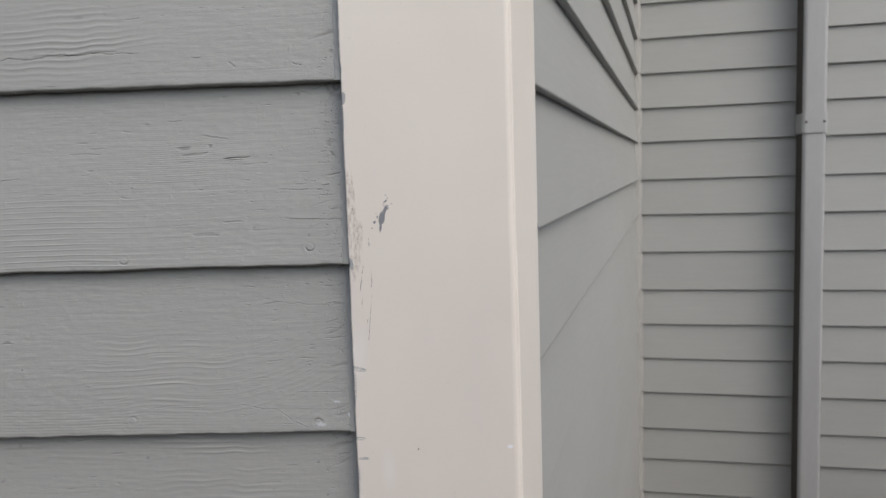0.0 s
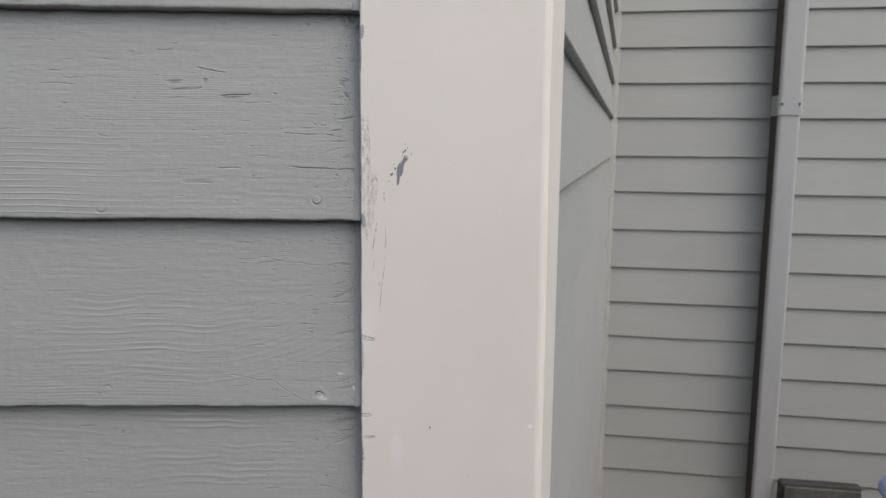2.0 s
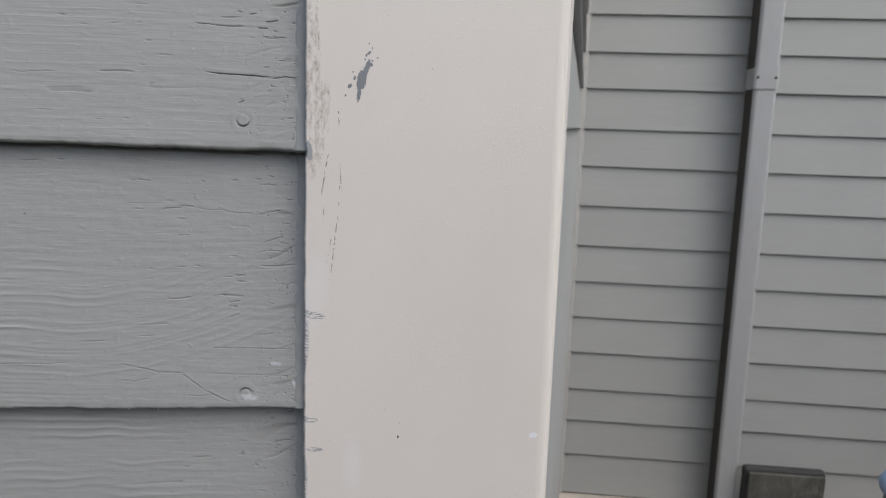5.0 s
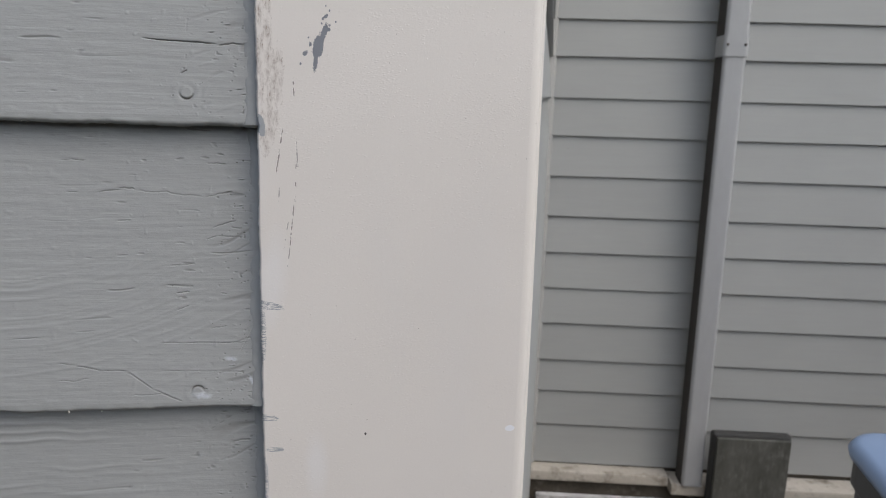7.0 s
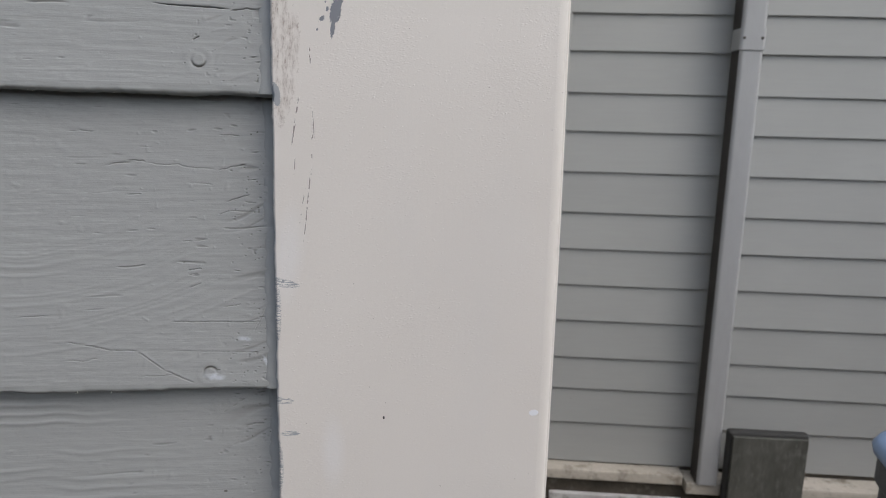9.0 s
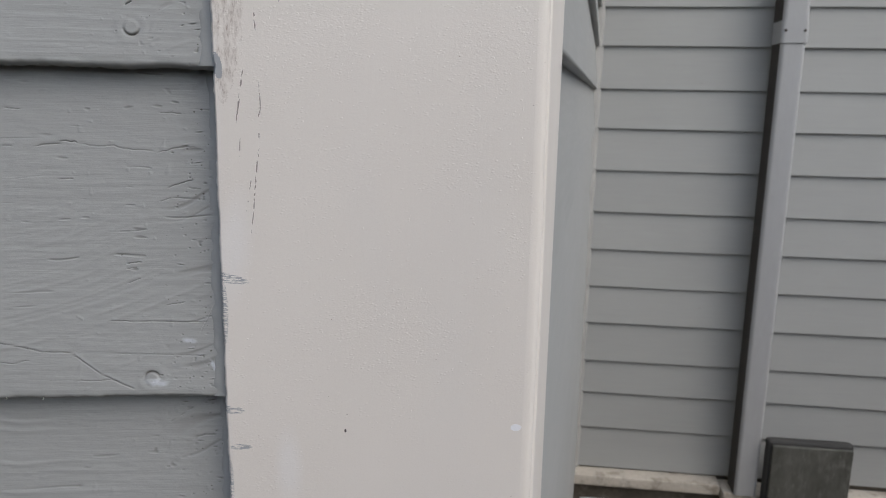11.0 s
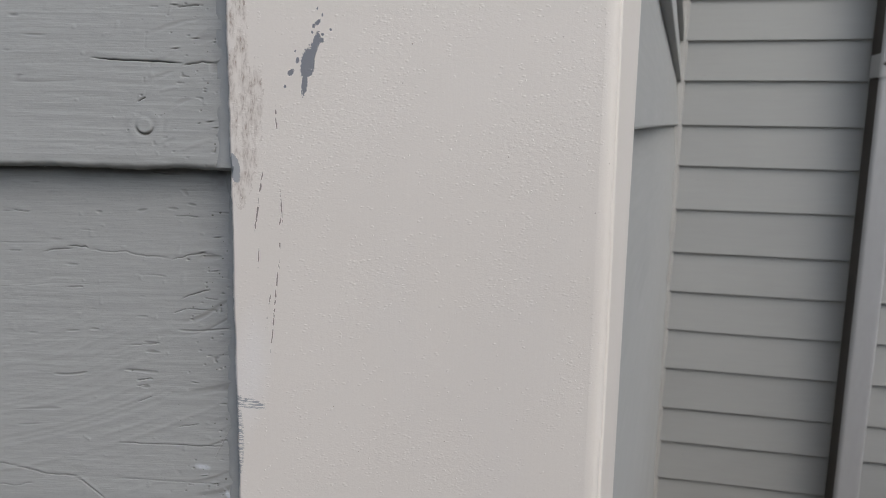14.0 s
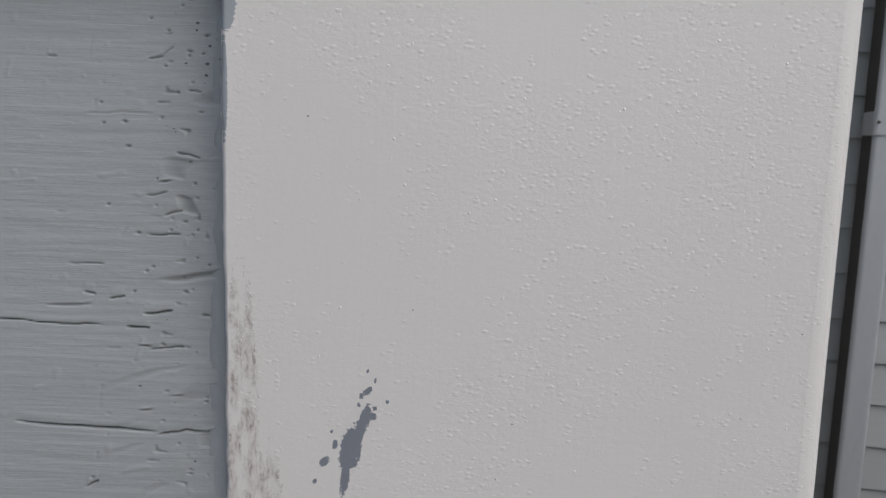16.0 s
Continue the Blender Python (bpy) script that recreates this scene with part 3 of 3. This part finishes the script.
def weathered(x, z, k, z0):
    """How far the painted wood stands out at (x, z), in metres; where dirt sits in it; where the paint has flaked."""
    up = z - z0
    r1, r2 = 0.8 * x + 0.6 * z, 0.8 * z - 0.6 * x
    wave = 0.0030 * (value_noise(r1 * 14, r2 * 20, k + 5) - 0.5) + 0.0010 * (value_noise(r1 * 55, r2 * 60, k + 6) - 0.5)
    zw = z + 0.6 * wave
    h = 0.00040 * (value_noise(x * 8 + 40 * wave, zw * 34, k + 9) - 0.5) + 0.00010 * (value_noise(x * 36, zw * 420, k) - 0.5)
    h += 0.00006 * (value_noise(x * 90 + 60 * wave, zw * 800, k + 3) - 0.5) + 0.00010 * (value_noise(r1 * 180, r2 * 190, k + 4) - 0.5)
    h += 0.00016 * (value_noise(r1 * 48, r2 * 60, k + 14) - 0.5)
    patch = np.clip(value_noise(x * 9, z * 24, k + 7) * 1.8 - 0.45, 0, 1)
    if k == 9:      # straight raised grain, wider towards the butt
        low = np.clip(1 - (up - 0.060) / 0.03, 0, 1)
        ridge = (0.5 + 0.5 * np.cos((up + 0.5 * wave) * 2 * math.pi / 0.0044)) ** 14
        h += 0.00032 * ridge * low * (0.12 + patch) * np.clip(value_noise(x * 26, z * 190, k + 23) * 1.8, 0.25, 1)
        ridge = (0.5 + 0.5 * np.cos((up + 0.45 * wave) * 2 * math.pi / 0.0016)) ** 2
        h += 0.00016 * ridge * np.clip((up - 0.05) / 0.02, 0, 1) * np.clip((0.12 - up) / 0.03, 0, 1) * patch
    elif k == 8:    # flame grain fanning out towards the board's end
        fan = np.clip(x + 0.125, 0, 1)
        q = up - 2.2 * fan ** 2 + 2.0 * wave
        band = np.clip((up - 0.010) / 0.015, 0, 1) * np.clip((0.092 - up) / 0.04, 0, 1) * np.clip((x + 0.24) / 0.08, 0, 1)
        line = (0.5 + 0.5 * np.cos(q * 2 * math.pi / 0.0046)) ** 3 + 0.5 * (0.5 + 0.5 * np.cos((q + 0.8 * wave) * 2 * math.pi / 0.0037)) ** 3
        broken = np.clip(value_noise(x * 45, up * 160 - 350 * fan ** 2, 27) * 2 - 0.5, 0, 1)
        h += 0.00036 * band * broken * (0.3 + patch) * line
        h += 0.00012 * np.clip((0.03 - up) / 0.02, 0, 1) * patch * (0.5 + 0.5 * np.cos((up + 0.8 * wave) * 2 * math.pi / 0.0024))
    else:
        q = up + 3.0 * wave
        broken = np.clip(value_noise(x * 30, z * 120, 28) * 2 - 0.6, 0, 1)
        h += 0.00045 * patch * broken * ((0.5 + 0.5 * np.cos(q * 2 * math.pi / 0.0050)) ** 2) * np.clip(-(x + 0.05) / 0.05, 0.1, 1)
    grime_and_shade, pale = np.zeros_like(x), np.zeros_like(x)
    # pits and lifted paint towards the end of the board
    end = np.clip(1 + x / 0.040, 0, 1) ** 1.3
    twist = 3 * value_noise(r1 * 60, r2 * 60, 4)
    pit = np.clip(value_noise(x * 480 + twist, z * 800 + twist, k + 11) - 0.88, 0, 1) * 8 * end * (value_noise(x * 30, z * 45, k + 12) > 0.42)
    h -= 0.0007 * np.clip(pit, 0, 1)
    grime_and_shade += 0.40 * np.clip(pit * 1.3, 0, 1)
    h += 0.0004 * end * (value_noise(r1 * 80 + twist, r2 * 120, k + 15) - 0.5)
    tear = np.clip(value_noise(x * 48 + 0.6 * twist, (z - 0.25 * np.clip(x + 0.03, 0, 1)) * 330 + twist, k + 16) - 0.80, 0, 1) * 5 * np.clip(end * 1.6 - 0.2, 0, 1)
    h -= 0.0006 * np.clip(tear, 0, 1)
    grime_and_shade += 0.32 * np.clip(tear, 0, 1)
    flake = np.clip(value_noise(x * 60 + twist, zw * 520 + 0.5 * twist, k + 13) - 0.90, 0, 1) * 9 * (value_noise(r1 * 14, r2 * 20, k + 19) > 0.46)
    h -= 0.0005 * np.clip(flake, 0, 1)
    grime_and_shade += 0.4 * np.clip(flake, 0, 1)
    h += 0.00012 * np.clip(value_noise(x * 300 + twist, z * 360 + twist, k + 17) - 0.88, 0, 1) * 8
    for x0, z0_, x1, z1_, deep, half, wander in SPLITS:
        t = (x - x0) / (x1 - x0)
        line = z0_ + (z1_ - z0_) * t + wander * (value_noise(x * 160, x * 0 + z0_ * 37, 8) - 0.5) + 0.4 * wander * (value_noise(x * 520, x * 0 + z0_ * 71, 9) - 0.5)
        taper = np.clip(np.minimum(t, 1 - t) * 7, 0, 1)
        off = np.abs(z - line) / (0.30 * half * (0.55 + 0.6 * value_noise(x * 240, x * 0 + z0_ * 11, 2)))
        cut = taper * np.exp(-np.clip(off, 0, 6) ** 2)
        h -= 1.15 * deep * cut - 0.10 * deep * taper * np.exp(-np.clip((z - line - 2.2 * half) / (1.2 * half), -6, 6) ** 2)
        grime_and_shade += 0.85 * min(deep / 0.0008, 1.0) * cut
    # small dark holes and torn paint crowding towards the joint
    dice = random.Random(100 + k)
    xs, zs = x[0], z[:, 0]
    for _ in range(90):
        px, pz = -0.0035 - abs(dice.gauss(0, 0.013)), z0 + dice.uniform(0.004, 0.142)
        if dice.random() < 0.35 or value_noise(np.array(pz * 38.0), np.array(k * 3.3), 41) > 0.62:
            continue
        px = -0.150 * dice.random() if dice.random() < 0.10 else px
        a, b = dice.choice((0.00024, 0.0003, 0.0005, 0.0011)), dice.uniform(0.00017, 0.00026)
        tilt = dice.uniform(-0.25, 0.25)
        i0, i1 = np.searchsorted(xs, (px - 4 * a, px + 4 * a))
        j0, j1 = np.searchsorted(zs, (pz - 0.0016, pz + 0.0016))
        if i1 <= i0 or j1 <= j0:
            continue
        gx, gz = x[j0:j1, i0:i1] - px, z[j0:j1, i0:i1] - pz
        dent = np.exp(-np.clip((gx / a) ** 2 + ((gz - tilt * gx) / b) ** 2, 0, 30))
        h[j0:j1, i0:i1] -= 0.0006 * dent
        grime_and_shade[j0:j1, i0:i1] += 0.75 * dent
        if a > 0.0005:
            h[j0:j1, i0:i1] += 0.00025 * np.exp(-np.clip((gx / a) ** 2 + ((gz - tilt * gx - 2.2 * b) / b) ** 2, 0, 30))
    # dirt caught under the board above, at the joint
    tuck = np.clip(1 - (z0 + 0.142 - z) / 0.022, 0, 1) * np.clip(1 + x / 0.022, 0, 1)
    grime_and_shade += 0.75 * np.clip(tuck * 1.5 * value_noise(x * 300 + twist, z * 420, k + 33) + 0.5 * tuck - 0.45, 0, 1)
    for nx, nz, r in NAILS:
        d = np.sqrt((x - nx) ** 2 + (z - nz) ** 2)
        side = (nz - z) / r if nz > 1.4 else (z - nz) / r
        groove = np.clip(side, 0, 1) * np.exp(-np.clip((d - r * 1.1) / 0.00045, -6, 6) ** 2)
        h += 0.00022 * np.clip((r - d) / 0.0012 + 0.5, 0, 1) - 0.0008 * groove
        h += 0.00010 * np.exp(-np.clip((d - r * 1.9) / 0.0014, -6, 6) ** 2)
        grime_and_shade += (0.9 if nx > -0.1 else 0.3) * groove
    for nx, nz, a, b in ((-0.0270, 1.3697, 0.0046, 0.0018), (-0.0130, 1.3880, 0.0030, 0.0014), (-0.0030, 1.3765, 0.0010, 0.0036)):
        pale = np.maximum(pale, np.clip(2.2 - 1.6 * np.sqrt(((x - nx + 0.5 * (z - nz)) / a) ** 2 + ((z - nz) / b) ** 2) - 0.9 * value_noise(x * 700, z * 700, 3), 0, 0.95))
    return h, np.clip(grime_and_shade, 0, 0.9), pale


def front_board(k, z0, z1, fine):
    thick = 0.0110
    if fine:
        close = k in (8, 9)
        xs = np.r_[np.linspace(-3.0, -0.42, 14)[:-1], np.arange(-0.42, -0.060, 0.0009), np.arange(-0.060, 0.0015, 0.00033 if close else 0.0006), 0.0018]
        face = np.arange(z0 + 0.0022, z1 + 0.004, 0.00026 if close else 0.00040)
        face = np.r_[face[(face < 1.285)][::40], face[(face >= 1.285) & (face < 1.72)], face[face >= 1.72][::40], z1 + 0.004]
    else:
        xs, face = np.r_[np.linspace(-3.0, 0.0018, 31)], np.linspace(z0 + 0.0022, z1 + 0.004, 8)
    lip = [(0.0, thick), (0.0, 0.006), (0.0001, 0.0028), (0.0005, 0.0012), (0.0012, 0.0003), (0.0017, 0.0001)]
    zs = np.r_[[z0 + a for a, _ in lip], face]
    ys = np.r_[[b for _, b in lip], thick * 0.93 * (face - z0 - 0.0022) / (z1 - z0)]
    x, z = np.meshgrid(xs, zs)
    y = np.repeat(ys[:, None], len(xs), 1)
    grime_and_shade, pale = np.zeros_like(x), np.zeros_like(x)
    if fine:
        near = (x > -0.42)
        keep = np.clip((z - z0 - 0.0004) / 0.0016, 0.0, 1)
        h, grime_and_shade, pale = weathered(x, z, k, z0)
        y = y - np.where(near, h * keep, 0)
        edge = np.clip(1 - (z - z0) / 0.004, 0, 1)
        # the lip's dark colour holds the underside's shade as well as dirt
        grime_and_shade = np.where(near, np.maximum(grime_and_shade * keep, 0.55 * (1 - keep) * value_noise(x * 90, y * 300, k + 31)), 0)
        z = z + edge * near * 0.0013 * (value_noise(x * 60, x * 0, k + 21) - 0.5) + edge * near * 0.0007 * (value_noise(x * 330, x * 0, k + 22) - 0.5)
        y = y + edge * near * 0.0008 * value_noise(x * 210, x * 0, k + 25)
    me = grid_mesh("siding_board", np.stack([x, y, z], -1), M_NEAR)
    for name, field in (("grime_and_shade", grime_and_shade), ("flaked", pale)):
        me.attributes.new(name, "FLOAT", "POINT").data.foreach_set("value", field.ravel().astype(np.float32))
    return child("siding_board", me, wall_front, "cracked grey painted siding board" if fine else "")


for k in range(len(FRONT_COURSES) - 1):
    front_board(k, FRONT_COURSES[k], FRONT_COURSES[k + 1], 1.2 < FRONT_COURSES[k] < 1.7)

# sealant worked into the joint between the boards' ends and the corner board
for k in range(6, 12):
    z0, z1 = FRONT_COURSES[k], FRONT_COURSES[k + 1]
    zs = np.arange(z0 + 0.001, z1 - 0.0005, 0.0009)
    cols = []
    for a, b in ((-0.0036, 0.0005), (-0.0029, -0.0001), (-0.0016, -0.0003), (0.0004, -0.0005), (0.0024, -0.0008)):
        wob = 0.0010 * (value_noise(zs * 130, zs * 0 + k, 2) - 0.5) + 0.0005 * (value_noise(zs * 500, zs * 0 + k, 4) - 0.5)
        lump = 0.0007 * (value_noise(zs * 240, zs * 0 + a * 900 + k, 6) - 0.5)
        cols.append(np.stack([a + (wob if a < -0.002 else 0) + 0 * zs, 0.0102 * (zs - z0) / (z1 - z0) + b + lump, zs], -1))
    child("sealant", grid_mesh("sealant", np.stack(cols, 1), M_SEALANT), wall_front, "cracked grey sealant in the joint")

# curled strands of loose paint along the boards' lower edges
for i in range(9):
    bx = -0.012 - 0.31 * random.random() if i > 2 else (-0.0742, -0.0965, -0.0640)[i]
    bz = FRONT_COURSES[9 if i % 3 else (10 if i % 2 else 8)]
    rise, bend = random.uniform(-0.0022, 0.0012), random.uniform(-0.0016, 0.0016)
    bm = bmesh.new()
    rings = []
    for q in range(7):
        a = q / 6
        c = Vector((bx + bend * math.sin(a * 2.6), -0.0004 - 0.0012 * math.sin(a * math.pi), bz + 0.0004 + rise * a))
        rings.append([bm.verts.new(c + Vector((0.00016 * math.cos(w), 0.00016 * math.sin(w), 0))) for w in (0, 2.1, 4.2)])
    for ra, rb in zip(rings, rings[1:]):
        for j in range(3):
            bm.faces.new((ra[j], ra[(j + 1) % 3], rb[(j + 1) % 3], rb[j]))
    part("paint_strand", bm, M_STRAND, wall_front, "pale curl of loose paint")

# ---- corner boards
corner = [(0.0022, 0.05), (0.0022, -0.0028), (0.0030, -0.0040)] + [(0.0034, -0.0040), (0.0040, -0.0040)] + [(0.0040 + (0.1288 - 0.004) * i / 8, -0.0040) for i in range(1, 9)] + [(0.1292, -0.0040), (0.1296, -0.0040)] + \
         [(0.1308, -0.0038), (0.1322, -0.0036), (0.1334, -0.0030), (0.1345, -0.0018), (0.1352, 0.0)]
zs = np.r_[0.2, 0.7, 1.1, np.arange(1.25, 1.75, 0.0015), 1.9, 2.4, 2.85]
sheet = np.zeros((len(zs), len(corner), 3))
for j, (cx, cy) in enumerate(corner):
    rag = (0.0005 * (value_noise(zs * 95, zs * 0, 3) - 0.5) + 0.0007 * (value_noise(zs * 420, zs * 0, 5) - 0.5)) if j < 3 else 0.0
    ease = np.clip((zs - 1.40) / 0.2, 0, 1) ** 2 * (3 - 2 * np.clip((zs - 1.40) / 0.2, 0, 1))
    rag = rag - 0.0015 * ease * max(0.0, (cx - 0.125) / 0.0102)
    sheet[:, j] = np.stack([cx + rag + 0 * zs, cy + 0 * zs + 0.0004 * (value_noise(zs * 14, zs * 0 + cx * 30, 2) - 0.5), zs], -1)
corner_board = tagged(new("corner_board", None), "cream painted corner board, chipped and scuffed", "corner board", kind="structure")
child("front_board", grid_mesh("front_board", sheet, M_TRIM), corner_board, "cream painted board with chips and scrapes")
ret = [(0.13525, 0.0002), (0.1358, 0.0004), (0.1366, 0.0012), (0.1618, 0.0985), (0.1616, 0.1030), (0.1500, 0.115)]
sheet = np.stack([np.stack([a - 0.0015 * ease * (b < 0.05), b + 0 * zs, zs], -1) for a, b in ret], 1)
child("side_board", grid_mesh("side_board", sheet, M_TRIM_PLAIN, False), corner_board, "narrow cream return board")

# ---- foundation ledge under the far wall
foundation = tagged(part("foundation", far_box(-0.02, 4.0, -0.016, 0.036, 0.0, 0.246, 0.004), M_FOUNDATION),
                    "dark mottled concrete foundation", "foundation", kind="structure")
tagged(part("ledge", far_box(-0.01, 0.462, -0.012, 0.058, 0.247, 0.283, 0.006), M_CONCRETE), "pale stained ledge above the foundation", "ledge", kind="structure")
tagged(part("ledge", far_box(0.466, 4.0, -0.012, 0.082, 0.230, 0.272, 0.006), M_CONCRETE), "pale stained ledge above the foundation", "ledge", kind="structure")

# ---------------------------------------------------------------- things
# downspout
downspout = tagged(new("downspout", None), "grey enamelled metal downspout fixed against the siding", "downspout")
PIPE_S, PIPE_OUT, PIPE_W, PIPE_D = 0.530, 0.052, 0.071, 0.088


def pipe_bm(z0, z1, grow):
    outline = [far_xy(PIPE_S + a, PIPE_OUT + b) for a, b in rounded_rect(PIPE_W + grow, PIPE_D + grow, 0.012)]
    return prism(outline, z0, z1)


part("upper_pipe", pipe_bm(1.674, 2.85, 0.0), M_PIPE, downspout, smooth=False)
part("lower_pipe", pipe_bm(0.273, 1.72, -0.003), M_PIPE, downspout)
# a thin dark brown strip covers the flank towards the inner corner
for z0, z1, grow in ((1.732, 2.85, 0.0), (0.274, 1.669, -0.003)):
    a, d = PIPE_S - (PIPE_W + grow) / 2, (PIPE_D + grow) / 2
    part("flank", prism([far_xy(a - 0.0012, PIPE_OUT - d + 0.006), far_xy(a + 0.0006, PIPE_OUT - d + 0.006), far_xy(a + 0.0006, PIPE_OUT + d - 0.010), far_xy(a - 0.0012, PIPE_OUT + d - 0.0105)], z0, z1), M_PIPE_DARK, downspout, "dark brown strip along the flank")
collar = part("collar", pipe_bm(1.670, 1.731, 0.005), M_PIPE, downspout, "grey collar with two screws")
for a in (-0.026, 0.026):
    bm = bmesh.new()
    x, y = far_xy(PIPE_S + a, PIPE_OUT + PIPE_D / 2 + 0.003)
    bmesh.ops.create_uvsphere(bm, u_segments=10, v_segments=6, radius=0.0042, matrix=Matrix.Translation((x, y, 1.704)))
    part("screw", bm, M_SCREW, collar, "dark screw head")

# box against the far wall
box = tagged(new("utility_box", None), "weathered grey upright box with a dark rim, against the siding", "box")
# near-black body colour stands in for the shaded gap round the front panel
part("body", far_box(0.573, 0.826, 0.088, 0.124, 0.0, 0.482, 0.014, 4), M_BOXBODY, box, "dark sides and rim, gap shade put into the colour")
part("front_panel", far_box(0.584, 0.820, 0.1245, 0.136, 0.004, 0.470, 0.005, 3), M_BOXFRONT, box, "streaked grey front")

# wheeled bin
wheelie = tagged(new("wheelie_bin", None), "charcoal plastic wheelie bin with a pale blue lid", "bin")
BIN_U, BIN_F = Vector((0.956, -0.292)), Vector((-0.292, -0.956))
BIN_W, BIN_D, BIN_TOP = 0.48, 0.52, 1.05
bin_c = Vector((0.768, 0.588)) + BIN_U * BIN_W / 2 + BIN_F * BIN_D / 2


def bin_ring(grow, r, z):
    return [(*(bin_c + BIN_U * a + BIN_F * b), z) for a, b in rounded_rect(BIN_W + grow, BIN_D + grow, r, 8)]


def stack(rings):
    """A solid through rings of equal count, closed at both ends."""
    bm = bmesh.new()
    rows = [[bm.verts.new(v) for v in ring] for ring in rings]
    for a, b in zip(rows, rows[1:]):
        for i in range(len(a)):
            bm.faces.new((a[i], a[(i + 1) % len(a)], b[(i + 1) % len(a)], b[i]))
    bm.faces.new(rows[0][::-1]), bm.faces.new(rows[-1])
    return bm


part("bin_body", stack([bin_ring(-0.12, 0.04, 0.03), bin_ring(-0.03, 0.05, BIN_TOP - 0.10), bin_ring(-0.03, 0.05, BIN_TOP - 0.062)]), M_BIN, wheelie)
part("rim", stack([bin_ring(-0.022, 0.06, BIN_TOP - 0.061), bin_ring(-0.014, 0.06, BIN_TOP - 0.055), bin_ring(-0.014, 0.06, BIN_TOP - 0.022), bin_ring(-0.02, 0.06, BIN_TOP - 0.016)]), M_BIN, wheelie)
part("lid", stack([bin_ring(-0.004, 0.06, BIN_TOP - 0.015), bin_ring(0.0, 0.06, BIN_TOP - 0.006), bin_ring(-0.010, 0.058, BIN_TOP + 0.004),
                   bin_ring(-0.03, 0.052, BIN_TOP + 0.008), bin_ring(-0.2, 0.03, BIN_TOP + 0.014)]), M_LID, wheelie, "pale blue lid", smooth=True)
for side in (-1, 1):
    hub = bin_c - BIN_F * (BIN_D / 2 - 0.06) + BIN_U * side * (BIN_W / 2 - 0.03)
    bm = bmesh.new()
    bmesh.ops.create_cone(bm, cap_ends=True, segments=24, radius1=0.1, radius2=0.1, depth=0.045,
                          matrix=Matrix.Translation((hub.x, hub.y, 0.1)) @ Matrix.Rotation(math.atan2(BIN_U.y, BIN_U.x), 4, "Z") @ Matrix.Rotation(radians(90), 4, "Y"))
    part("wheel", bm, M_BOXBODY, wheelie)

# low framed panel in front of the foundation
frame_thing = tagged(new("framed_panel", None), "small chalky white framed panel with a mossy middle", "panel")
part("top_rail", far_box(0.015, 0.455, 0.062, 0.084, 0.178, 0.208, 0.003), M_FRAME, frame_thing)
part("bottom_rail", far_box(0.015, 0.455, 0.062, 0.084, 0.0, 0.03, 0.003), M_FRAME, frame_thing)
for s in (0.015, 0.425):
    part("stile", far_box(s, s + 0.03, 0.062, 0.084, 0.031, 0.177, 0.003), M_FRAME, frame_thing)
part("panel", far_box(0.045, 0.425, 0.064, 0.072, 0.03, 0.178), M_MOSS, frame_thing, "mossy infill")
